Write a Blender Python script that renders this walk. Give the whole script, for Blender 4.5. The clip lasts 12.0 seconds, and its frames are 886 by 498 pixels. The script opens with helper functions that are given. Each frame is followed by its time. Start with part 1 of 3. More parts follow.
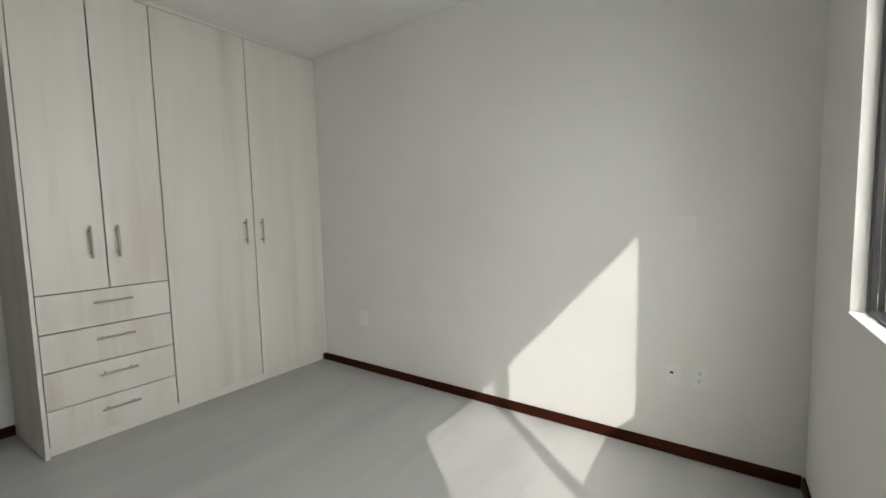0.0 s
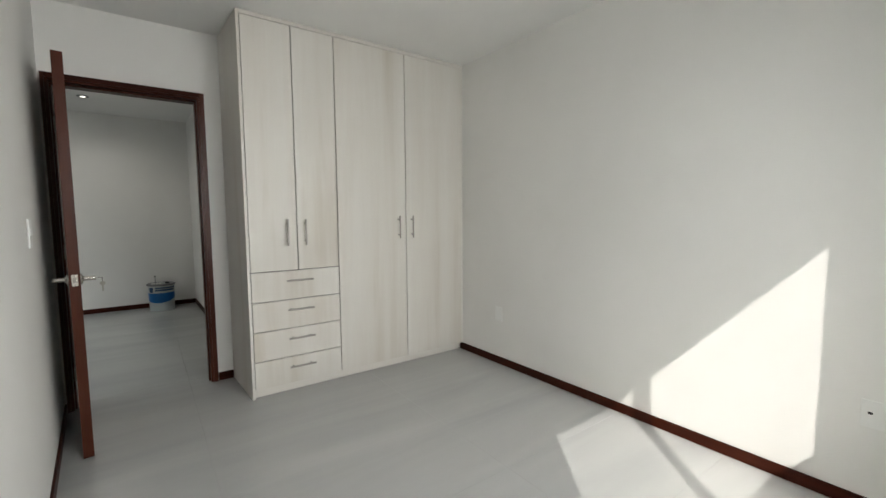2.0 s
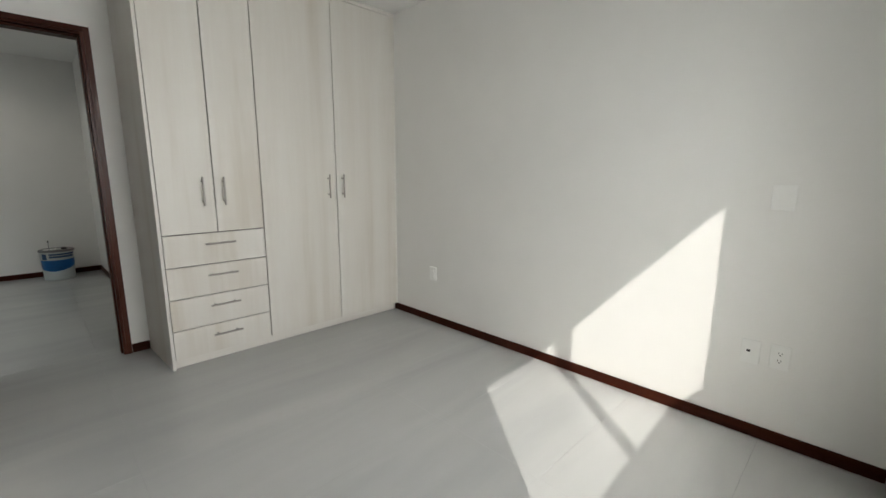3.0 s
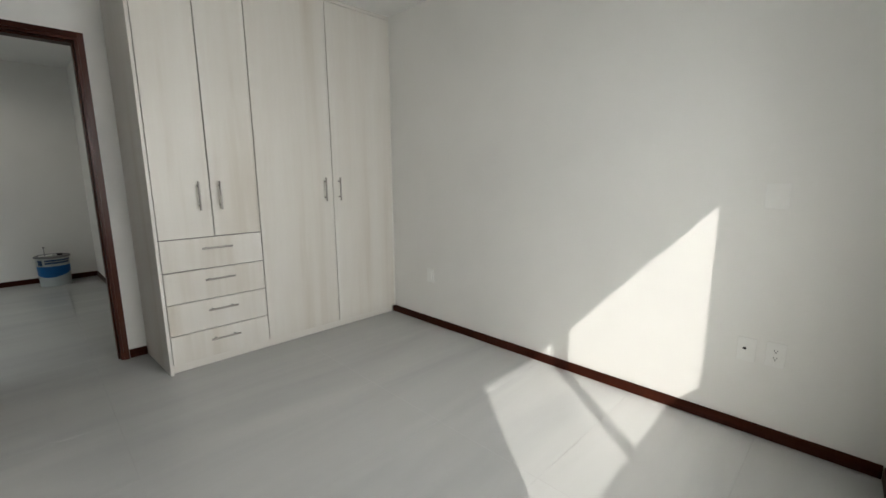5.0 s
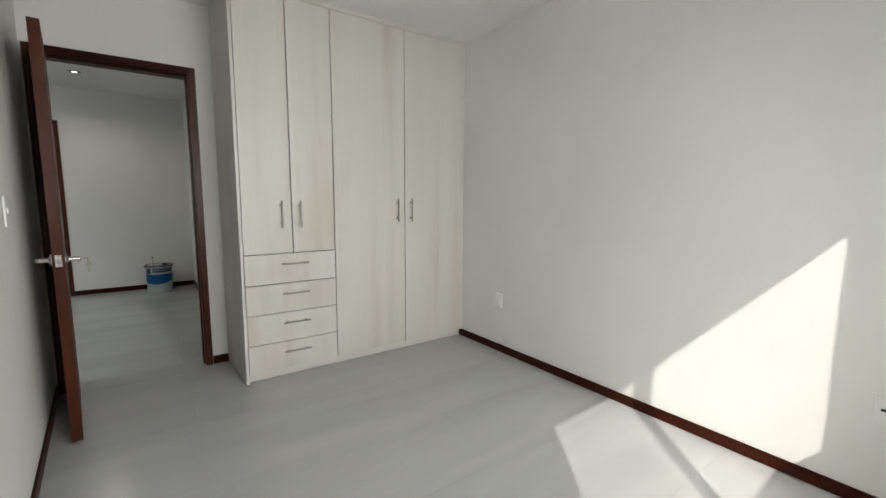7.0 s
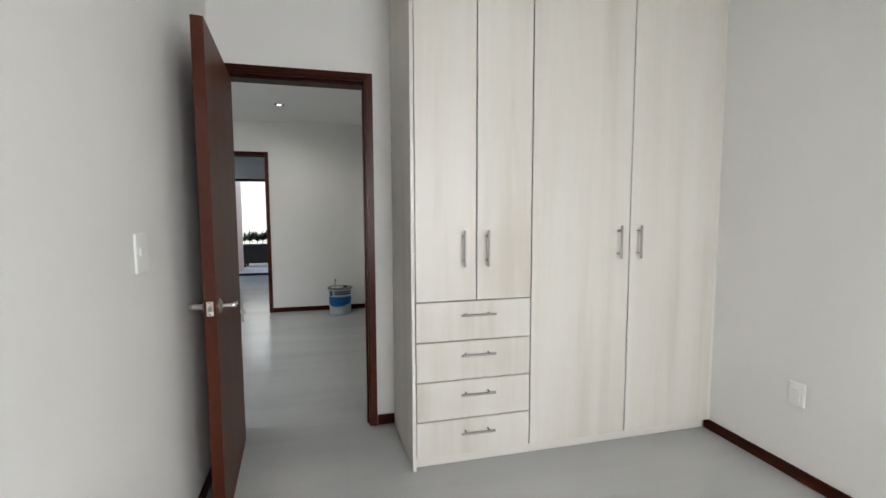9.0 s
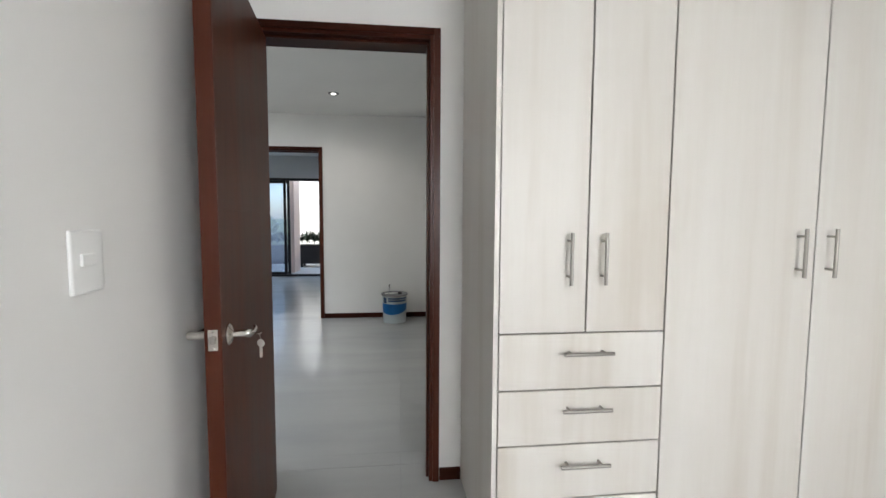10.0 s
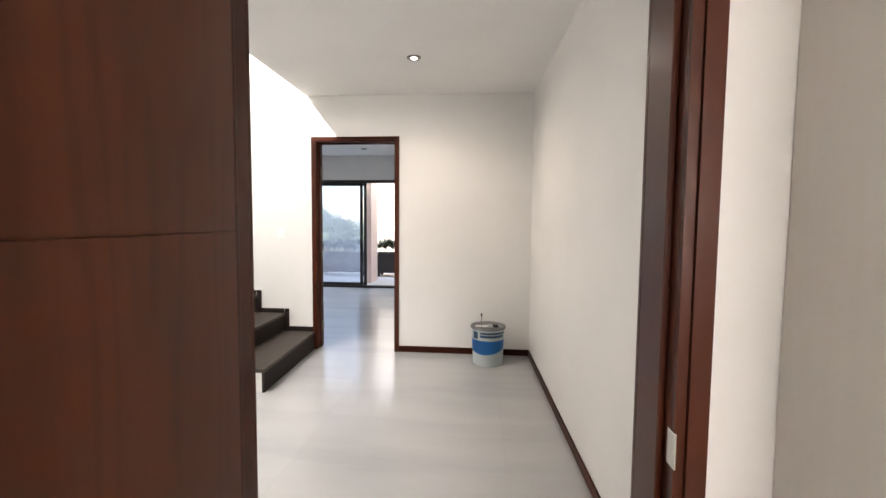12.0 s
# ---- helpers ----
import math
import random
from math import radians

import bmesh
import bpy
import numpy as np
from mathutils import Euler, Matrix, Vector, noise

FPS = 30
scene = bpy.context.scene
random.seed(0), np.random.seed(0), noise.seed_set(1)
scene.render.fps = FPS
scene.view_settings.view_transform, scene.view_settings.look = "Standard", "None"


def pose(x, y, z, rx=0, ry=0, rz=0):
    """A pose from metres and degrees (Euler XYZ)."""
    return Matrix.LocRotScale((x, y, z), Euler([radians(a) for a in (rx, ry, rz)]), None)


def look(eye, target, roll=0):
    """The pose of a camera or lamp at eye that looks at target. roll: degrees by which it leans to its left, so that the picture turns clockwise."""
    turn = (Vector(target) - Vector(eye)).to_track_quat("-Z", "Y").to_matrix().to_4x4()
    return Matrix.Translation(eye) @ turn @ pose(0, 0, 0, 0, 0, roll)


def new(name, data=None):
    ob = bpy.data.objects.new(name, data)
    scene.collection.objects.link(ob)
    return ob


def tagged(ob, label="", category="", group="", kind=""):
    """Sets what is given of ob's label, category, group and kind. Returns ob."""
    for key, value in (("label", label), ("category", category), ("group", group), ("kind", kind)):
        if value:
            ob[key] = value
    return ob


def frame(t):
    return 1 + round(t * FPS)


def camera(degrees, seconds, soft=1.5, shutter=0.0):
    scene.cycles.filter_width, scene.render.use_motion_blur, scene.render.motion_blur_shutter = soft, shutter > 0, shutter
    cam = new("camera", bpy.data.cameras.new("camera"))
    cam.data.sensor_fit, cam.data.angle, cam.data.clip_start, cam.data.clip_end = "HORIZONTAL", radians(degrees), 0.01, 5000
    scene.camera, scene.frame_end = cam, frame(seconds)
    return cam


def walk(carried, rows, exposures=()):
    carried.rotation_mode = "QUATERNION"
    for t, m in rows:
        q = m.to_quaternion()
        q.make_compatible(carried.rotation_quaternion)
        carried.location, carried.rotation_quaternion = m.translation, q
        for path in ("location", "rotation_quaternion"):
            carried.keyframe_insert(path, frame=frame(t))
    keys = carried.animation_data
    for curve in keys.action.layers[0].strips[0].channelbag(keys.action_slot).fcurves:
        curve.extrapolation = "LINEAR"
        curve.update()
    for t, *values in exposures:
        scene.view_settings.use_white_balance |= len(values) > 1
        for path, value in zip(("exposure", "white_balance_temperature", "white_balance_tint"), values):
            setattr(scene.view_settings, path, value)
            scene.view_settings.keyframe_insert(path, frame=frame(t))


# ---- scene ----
cam = camera(93.7, 12.0)
PATH = [
    (0, (0.108, 0.148, 1.26), (-1.061, 1.762, 1.095), -1.4),
    (0.5, (0.151, 0.081, 1.269), (-1.351, 1.395, 1.137), -1.4),
    (1, (0.151, 0.064, 1.272), (-1.484, 1.21, 1.146), -0.9),
    (1.5, (0.148, 0.058, 1.273), (-1.514, 1.162, 1.146), -0.6),
    (2, (0.149, 0.056, 1.276), (-1.468, 1.221, 1.108), -0.4),
    (2.5, (0.146, 0.075, 1.277), (-1.364, 1.362, 1.021), -0.1),
    (3, (0.15, 0.093, 1.268), (-1.255, 1.471, 0.914), 0.2),
    (5, (0.157, 0.092, 1.271), (-1.241, 1.479, 0.924), -0.4),
    (5.5, (0.163, 0.083, 1.279), (-1.326, 1.398, 1.043), 0.2),
    (6, (0.158, 0.084, 1.276), (-1.354, 1.37, 1.03), 0.2),
    (6.5, (0.151, 0.102, 1.271), (-1.407, 1.332, 1.023), 0.3),
    (7, (0.092, 0.128, 1.266), (-1.526, 1.279, 1.025), 0.3),
    (9, (-0.837, 0.287, 1.316), (-2.777, 0.747, 1.161), -0.2),
    (9.5, (-1.144, 0.272, 1.297), (-3.115, 0.583, 1.153), -0.0),
    (10, (-1.445, 0.276, 1.292), (-3.429, 0.484, 1.149), 0.3),
    (10.5, (-1.802, 0.309, 1.303), (-3.794, 0.427, 1.166), 0.4),
    (11, (-2.173, 0.257, 1.291), (-4.169, 0.295, 1.163), 0.7),
    (11.5, (-2.455, 0.173, 1.298), (-4.450, 0.132, 1.174), 0.8),
    (12, (-2.732, 0.1, 1.33), (-4.721, -0.065, 1.205), 0.5),
]
SKY, SUN = 0.15, 4.5
EXPOSURE = [(0, -0.5, 6850, 8), (0.5, -0.38, 6850, 8), (1.5, -0.2, 6850, 8), (3.0, -0.3, 6850, 8), (5.0, -0.34, 6850, 8), (5.5, -0.25, 6850, 8), (7.0, -0.22, 6850, 8), (9.0, 0.22, 6650, 10), (10.0, 0.42, 6600, 11), (10.5, 0.45, 6600, 12), (11.0, 0.66, 6800, 15), (11.5, 1.07, 7150, 17), (12, 1.34, 7600, 19)]
walk(cam, [(t, look(eye, target, roll)) for t, eye, target, roll in PATH], EXPOSURE)

# ---- world, sun, large lights ----
SUN_WAY = Vector((-1.0, 0.80, -1.076))
world = bpy.data.worlds.new("sky")
scene.world = world
world.use_nodes = True
_n = world.node_tree.nodes
_sky = _n.new("ShaderNodeTexSky")
_sky.sky_type = "NISHITA"
_sky.sun_disc = False
_sky.sun_elevation = radians(40)
_sky.sun_rotation = math.atan2(1.0, -0.80)
world.node_tree.links.new(_sky.outputs[0], _n["Background"].inputs[0])
_n["Background"].inputs[1].default_value = SKY

_sun = bpy.data.lights.new("sun", "SUN")
_sun.energy, _sun.angle, _sun.color = SUN, radians(0.5), (1.0, 0.985, 0.955)
new("sun", _sun).matrix_world = look(-SUN_WAY * 20, (0, 0, 0))


def sky_lamp(name, eye, target, wide, high, power, colour=(0.93, 0.96, 1.0)):
    lamp = bpy.data.lights.new(name, "AREA")
    lamp.shape, lamp.size, lamp.size_y = "RECTANGLE", wide, high
    lamp.energy, lamp.color = power, colour
    ob = new(name, lamp)
    ob.matrix_world = look(eye, target)
    return ob


WINDOW_POWER, SKYLIGHT_POWER, TERRACE_POWER = 81, 118, 95
sky_lamp("window_sky", (1.12, 1.42, 1.80), (-2.3, 0.0, 1.10), 1.7, 1.3, WINDOW_POWER)
# lamp for an unseen skylight, sized and aimed to even out the hall
sky_lamp("stairwell_sky", (-4.25, -3.05, 5.38), (-3.95, -1.50, 0), 2.2, 1.6, SKYLIGHT_POWER, (0.87, 0.94, 1.0))
sky_lamp("terrace_sky", (-12.6, -2.45, 3.4), (-9.2, -2.45, 0.4), 3.4, 1.6, TERRACE_POWER, (0.56, 0.74, 1.0))
# ---- plan ----
CEIL = 2.60          # ceiling height
FACE = -2.865        # wardrobe front
DOORWALL = -3.415    # bedroom side of the wall with the door
HALLSIDE = -3.565    # hall side of it
RIGHT = 2.50         # outermost line of the sunny wall
LEFT = -0.420        # wall beside the door leaf, at the door
FAR = -6.900         # far wall of the hall
FARBACK = -7.050
GLASS = -10.95       # sliding door plane
NORTH_TURN = 0.6875  # degrees by which the sunny wall is out of square
WC = Vector((0.363, 2.493, 0))                 # corner of the window wall
WU = Vector((0.0349, -0.9994, 0))             # along the window wall
WN = Vector((-0.9994, -0.0349, 0))             # into the room


# ---- materials ----
def mat(name, colour, rough=0.5, metal=0.0, shine=0.5):
    m = bpy.data.materials.new(name)
    m.use_nodes = True
    b = m.node_tree.nodes["Principled BSDF"]
    b.inputs["Base Color"].default_value = (*colour, 1)
    b.inputs["Roughness"].default_value = rough
    b.inputs["Metallic"].default_value = metal
    b.inputs["Specular IOR Level"].default_value = shine
    return m, m.node_tree.nodes, m.node_tree.links, b


def texco(nodes, links, scale, random_shift=False, kind="Object"):
    tc = nodes.new("ShaderNodeTexCoord")
    mp = nodes.new("ShaderNodeMapping")
    mp.inputs["Scale"].default_value = scale
    links.new(tc.outputs[kind], mp.inputs["Vector"])
    if random_shift:
        oi = nodes.new("ShaderNodeObjectInfo")
        mul = nodes.new("ShaderNodeVectorMath")
        mul.operation = "SCALE"
        mul.inputs[0].default_value = (37.0, 53.0, 71.0)
        links.new(oi.outputs["Random"], mul.inputs["Scale"])
        links.new(mul.outputs[0], mp.inputs["Location"])
    return mp.outputs[0]


def noise_tex(nodes, links, vec, scale, detail=4, rough=0.55, distortion=0.0):
    n = nodes.new("ShaderNodeTexNoise")
    n.inputs["Scale"].default_value = scale
    n.inputs["Detail"].default_value = detail
    n.inputs["Roughness"].default_value = rough
    n.inputs["Distortion"].default_value = distortion
    links.new(vec, n.inputs["Vector"])
    return n.outputs["Fac"]


def ramp(nodes, links, fac, stops):
    r = nodes.new("ShaderNodeValToRGB")
    el = r.color_ramp.elements
    el[0].position, el[0].color = stops[0][0], (*stops[0][1], 1)
    el[1].position, el[1].color = stops[-1][0], (*stops[-1][1], 1)
    for p, c in stops[1:-1]:
        e = el.new(p)
        e.color = (*c, 1)
    links.new(fac, r.inputs["Fac"])
    return r.outputs["Color"]


def mix(nodes, links, fac, a, b, mode="MIX"):
    m = nodes.new("ShaderNodeMix")
    m.data_type, m.blend_type = "RGBA", mode
    if isinstance(fac, float):
        m.inputs[0].default_value = fac
    else:
        links.new(fac, m.inputs[0])
    links.new(a, m.inputs[6])
    links.new(b, m.inputs[7])
    return m.outputs[2]


def bump(nodes, links, b, height, strength, distance):
    n = nodes.new("ShaderNodeBump")
    n.inputs["Strength"].default_value = strength
    n.inputs["Distance"].default_value = distance
    links.new(height, n.inputs["Height"])
    links.new(n.outputs[0], b.inputs["Normal"])


def rough_range(nodes, links, b, fac, lo, hi):
    r = nodes.new("ShaderNodeMapRange")
    r.inputs["To Min"].default_value, r.inputs["To Max"].default_value = lo, hi
    links.new(fac, r.inputs["Value"])
    links.new(r.outputs[0], b.inputs["Roughness"])


def paint(name, colour, rough=0.6):
    m, n, l, b = mat(name, colour, rough)
    v = texco(n, l, (1, 1, 1))
    big = noise_tex(n, l, v, 1.3, 3)
    c2 = tuple(x * 0.955 for x in colour)
    l.new(ramp(n, l, big, [(0.35, c2), (0.65, colour)]), b.inputs["Base Color"])
    fine = noise_tex(n, l, v, 260, 3)
    bump(n, l, b, fine, 0.12, 0.0012)
    rough_range(n, l, b, noise_tex(n, l, v, 3.0, 3), rough - 0.08, rough + 0.08)
    return m


WALL = paint("wall_paint", (0.80, 0.79, 0.765))
CEILING = paint("ceiling_paint", (0.85, 0.845, 0.825), 0.75)
STUCCO = paint("terrace_render", (0.70, 0.52, 0.43), 0.85)
OUTWHITE = paint("outside_white", (0.80, 0.78, 0.75), 0.85)


def tile_material():
    m, n, l, b = mat("porcelain_tile", (0.6, 0.6, 0.57), 0.28, 0.0, 0.62)
    place = n.new("ShaderNodeNewGeometry")
    long_ = n.new("ShaderNodeMapping")
    long_.inputs["Scale"].default_value = (2.1, 0.34, 1)
    l.new(place.outputs["Position"], long_.inputs["Vector"])
    band = noise_tex(n, l, long_.outputs[0], 1.5, 4, 0.5, 0.6)
    v = texco(n, l, (1.7, 0.36, 1), True)
    streak = noise_tex(n, l, v, 1.5, 4, 0.5, 0.5)
    v2 = texco(n, l, (5.0, 0.6, 1), True)
    fine = noise_tex(n, l, v2, 2.5, 4, 0.6)
    a = ramp(n, l, band, [(0.34, (0.405, 0.411, 0.404)), (0.50, (0.438, 0.442, 0.433)), (0.66, (0.466, 0.467, 0.456))])
    d = ramp(n, l, streak, [(0.30, (0.972, 0.974, 0.974)), (0.60, (1.0, 1.0, 1.0))])
    c = ramp(n, l, fine, [(0.30, (0.95, 0.95, 0.95)), (0.65, (1.0, 1.0, 1.0))])
    l.new(mix(n, l, 0.4, mix(n, l, 0.6, a, d, "MULTIPLY"), c, "MULTIPLY"), b.inputs["Base Color"])
    v3 = texco(n, l, (1, 1, 1))
    rough_range(n, l, b, noise_tex(n, l, v3, 7, 4), 0.15, 0.25)
    bump(n, l, b, noise_tex(n, l, v3, 90, 2), 0.05, 0.001)
    return m


TILE = tile_material()
GROUT = paint("tile_grout", (0.41, 0.412, 0.40), 0.5)


def wood(name, dark, mid, light, axis="z", rough=(0.22, 0.34), scale=1.0, shift=True, shine=0.34, pore=0.35, figure=0.0):
    m, n, l, b = mat(name, mid, 0.35, 0.0, shine)
    sc = {"z": (14, 14, 0.9), "x": (0.9, 14, 14), "y": (14, 0.9, 14)}[axis]
    sc = tuple(s * scale for s in sc)
    v = texco(n, l, sc, shift)
    grain = noise_tex(n, l, v, 2.0, 5, 0.6, 0.25)
    sc2 = tuple(s * 5 for s in sc)
    v2 = texco(n, l, sc2, shift)
    pores = noise_tex(n, l, v2, 3.0, 3, 0.6)
    a = ramp(n, l, grain, [(0.28, dark), (0.5, mid), (0.74, light)])
    p = ramp(n, l, pores, [(0.34, (0.62, 0.62, 0.62)), (0.52, (1, 1, 1))])
    col = mix(n, l, pore, a, p, "MULTIPLY")
    if figure:
        # flat-sawn arches: level lines of a slow swell drawn out along the grain
        swell = noise_tex(n, l, texco(n, l, (4.2, 4.2, 0.62), shift), 1.0, 2, 0.4, 0.2)
        turns = n.new("ShaderNodeMath")
        turns.operation = "MULTIPLY"
        turns.inputs[1].default_value = 70.0
        l.new(swell, turns.inputs[0])
        rings = n.new("ShaderNodeMath")
        rings.operation = "SINE"
        l.new(turns.outputs[0], rings.inputs[0])
        arch = ramp(n, l, rings.outputs[0], [(0.0, (1, 1, 1)), (0.35, (0.94, 0.93, 0.92)), (1.0, (0.62, 0.58, 0.55))])
        col = mix(n, l, figure, col, arch, "MULTIPLY")
    l.new(col, b.inputs["Base Color"])
    rough_range(n, l, b, grain, *rough)
    bump(n, l, b, pores, 0.10, 0.001)
    return m


MAHOG_Z = wood("stained_wood_upright", (0.054, 0.0115, 0.0042), (0.064, 0.0138, 0.0050), (0.076, 0.0168, 0.0060), "z", (0.30, 0.40), 0.6, True, 0.24, 0.08)
MAHOG_Y = wood("stained_wood_level", (0.028, 0.0056, 0.0030), (0.039, 0.0080, 0.0038), (0.053, 0.0114, 0.0050), "y", (0.34, 0.46), 1.0, True, 0.10)
MAHOG_X = wood("stained_wood_lengthwise", (0.028, 0.0056, 0.0030), (0.039, 0.0080, 0.0038), (0.053, 0.0114, 0.0050), "x", (0.34, 0.46), 1.0, True, 0.10)
LEAF = wood("door_veneer", (0.058, 0.0128, 0.0034), (0.080, 0.0182, 0.0048), (0.104, 0.0246, 0.0066), "z", (0.36, 0.48), 0.24, True, 0.22, 0.24, 0.45)
DARKLINE = mat("shadow_groove", (0.018, 0.008, 0.006), 0.7)[0]


def laminate(name, axis):
    m, n, l, b = mat(name, (0.66, 0.62, 0.56), 0.42)
    sc = {"z": (3.6, 3.6, 0.22), "y": (3.6, 0.22, 3.6)}[axis]
    v = texco(n, l, sc, True)
    broad = noise_tex(n, l, v, 1.4, 4, 0.55, 0.3)
    v2 = texco(n, l, tuple(s * 7 for s in sc), True)
    fine = noise_tex(n, l, v2, 2.0, 4, 0.65)
    a = ramp(n, l, broad, [(0.30, (0.606, 0.560, 0.494)), (0.46, (0.684, 0.650, 0.598)), (0.68, (0.724, 0.700, 0.657))])
    f = ramp(n, l, fine, [(0.25, (0.965, 0.96, 0.952)), (0.62, (1, 1, 1))])
    l.new(mix(n, l, 0.7, a, f, "MULTIPLY"), b.inputs["Base Color"])
    rough_range(n, l, b, fine, 0.38, 0.52)
    bump(n, l, b, fine, 0.06, 0.0008)
    return m


LAM = laminate("washed_wood_laminate", "z")
LAM_H = laminate("washed_wood_laminate_level", "y")
# near-black carcass colour: the shade of the door gaps is put into it
GAP_SHADE = mat("carcass_gap_shade", (0.045, 0.038, 0.032), 0.8)[0]


def brushed(name, colour, rough):
    m, n, l, b = mat(name, colour, rough, 1.0)
    v = texco(n, l, (60, 60, 60))
    rough_range(n, l, b, noise_tex(n, l, v, 6, 3), rough - 0.07, rough + 0.09)
    return m


STEEL = brushed("brushed_nickel", (0.36, 0.34, 0.31), 0.36)
CHROME = brushed("satin_chrome", (0.62, 0.59, 0.55), 0.22)
TIN = brushed("galvanised_tin", (0.55, 0.56, 0.56), 0.42)
KEYMETAL = mat("key_metal", (0.55, 0.52, 0.47), 0.42, 0.55)[0]
DARKTIN = brushed("dull_lid_tin", (0.26, 0.265, 0.27), 0.45)
PLASTIC = paint("white_plastic", (0.86, 0.86, 0.84), 0.34)
OLDPLASTIC = paint("matt_cover_plastic", (0.825, 0.82, 0.80), 0.5)
BLACKHOLE = mat("dark_socket", (0.012, 0.012, 0.012), 0.6)[0]
ALU = mat("black_aluminium", (0.022, 0.021, 0.022), 0.38, 0.3)[0]
REVEAL = paint("window_reveal", (0.80, 0.80, 0.79), 0.5)


def glass(name, tint, rough=0.0):
    m, n, l, b = mat(name, tint, rough)
    b.inputs["Transmission Weight"].default_value = 1.0
    b.inputs["IOR"].default_value = 1.45
    return m


GLAZE = glass("window_glass", (0.97, 0.99, 0.99))
TINTED = glass("tinted_glass", (0.84, 0.90, 0.97))


def add_haze(m, share):
    """Mixes pale translucent haze into a pane, in place of reflections on the glass."""
    nodes, links = m.node_tree.nodes, m.node_tree.links
    out = next(x for x in nodes if x.bl_idname == "ShaderNodeOutputMaterial")
    clear = out.inputs["Surface"].links[0].from_socket
    haze = nodes.new("ShaderNodeBsdfTranslucent")
    haze.inputs["Color"].default_value = (0.80, 0.86, 0.95, 1)
    both = nodes.new("ShaderNodeMixShader")
    both.inputs[0].default_value = share
    links.new(clear, both.inputs[1])
    links.new(haze.outputs[0], both.inputs[2])
    links.new(both.outputs[0], out.inputs["Surface"])


# haze painted into the sliding door glass, imitating washed-out reflections
add_haze(TINTED, 0.07)


def net(name, share):
    """A net too fine to see its threads: that share of it is thread."""
    m, n, l, b = mat(name, (0.10, 0.10, 0.10), 0.7)
    clear = n.new("ShaderNodeBsdfTransparent")
    both = n.new("ShaderNodeMixShader")
    both.inputs[0].default_value = share
    l.new(clear.outputs[0], both.inputs[1])
    l.new(b.outputs[0], both.inputs[2])
    l.new(both.outputs[0], next(x for x in n if x.bl_idname == "ShaderNodeOutputMaterial").inputs["Surface"])
    return m


# unseen layer, assumed over one window half to dim its sun patch
NET = net("assumed_net", 0.10)
GREENGLASS = glass("balustrade_glass", (0.86, 0.95, 0.92))
STONE = wood("stair_tread_stone", (0.044, 0.035, 0.029), (0.060, 0.049, 0.041), (0.078, 0.065, 0.055), "x", (0.45, 0.6), 0.35, True, 0.25, 0.3)
RISER = wood("stair_riser_wood", (0.014, 0.010, 0.009), (0.021, 0.015, 0.013), (0.030, 0.022, 0.019), "x", (0.5, 0.65), 1.0, True, 0.15, 0.3)
BLUE = paint("bucket_blue_print", (0.012, 0.19, 0.56), 0.35)
BUCKETWHITE = paint("bucket_pale_print", (0.50, 0.56, 0.57), 0.35)
NAVY = paint("bucket_navy_print", (0.03, 0.09, 0.20), 0.35)
PLANTER = paint("dark_planter", (0.012, 0.009, 0.009), 0.6)
SOIL = paint("soil", (0.05, 0.035, 0.025), 0.95)
LEAFGREEN = paint("plant_leaf", (0.028, 0.050, 0.020), 0.45)
TREEGREEN = paint("tree_leaf", (0.17, 0.23, 0.12), 0.6)
BARK = paint("bark", (0.12, 0.085, 0.06), 0.9)
GRASS = paint("lawn", (0.11, 0.15, 0.075), 0.95)
TERRACE = paint("terrace_tile", (0.55, 0.52, 0.48), 0.55)
BRISTLE = paint("brush_bristle", (0.02, 0.02, 0.02), 0.8)
LAMPGLOW, _a, _b, _c = mat("lamp_glow", (1, 1, 1), 0.4)
_c.inputs["Emission Color"].default_value = (1.0, 0.97, 0.92, 1)
_c.inputs["Emission Strength"].default_value = 2.5


# ---- mesh helpers ----
def box(bm, x0, x1, y0, y1, z0, z1, m=None):
    vs = [bm.verts.new((x, y, z)) for x in (x0, x1) for y in (y0, y1) for z in (z0, z1)]
    for f in ((0, 1, 3, 2), (4, 6, 7, 5), (0, 4, 5, 1), (2, 3, 7, 6), (0, 2, 6, 4), (1, 5, 7, 3)):
        bm.faces.new([vs[i] for i in f])
    if m is not None:
        bmesh.ops.transform(bm, matrix=m, verts=vs)
    return vs


def soft(bm, width, segments=2):
    bmesh.ops.bevel(bm, geom=[e for e in bm.edges if e.is_manifold], offset=width, segments=segments, affect="EDGES", profile=0.5)
    return bm


def softbox(x0, x1, y0, y1, z0, z1, width=0.002, segments=2):
    bm = bmesh.new()
    box(bm, x0, x1, y0, y1, z0, z1)
    return soft(bm, width, segments)


def rod(bm, a, b, r, r2=None, sides=14):
    a, b = Vector(a), Vector(b)
    m = Matrix.Translation((a + b) / 2) @ (b - a).to_track_quat("Z", "Y").to_matrix().to_4x4()
    return bmesh.ops.create_cone(bm, cap_ends=True, segments=sides, radius1=r, radius2=r if r2 is None else r2, depth=(b - a).length, matrix=m)["verts"]


def lathe(bm, profile, sides=32, m=None):
    """A closed ring body from (radius, height) pairs."""
    rings = []
    for r, z in profile:
        rings.append([bm.verts.new((r * math.cos(2 * math.pi * i / sides), r * math.sin(2 * math.pi * i / sides), z)) for i in range(sides)])
    for a, b in zip(rings, rings[1:]):
        for i in range(sides):
            j = (i + 1) % sides
            bm.faces.new((a[i], a[j], b[j], b[i]))
    bm.faces.new(rings[0][::-1])
    bm.faces.new(rings[-1])
    if m is not None:
        bmesh.ops.transform(bm, matrix=m, verts=[v for ring in rings for v in ring])


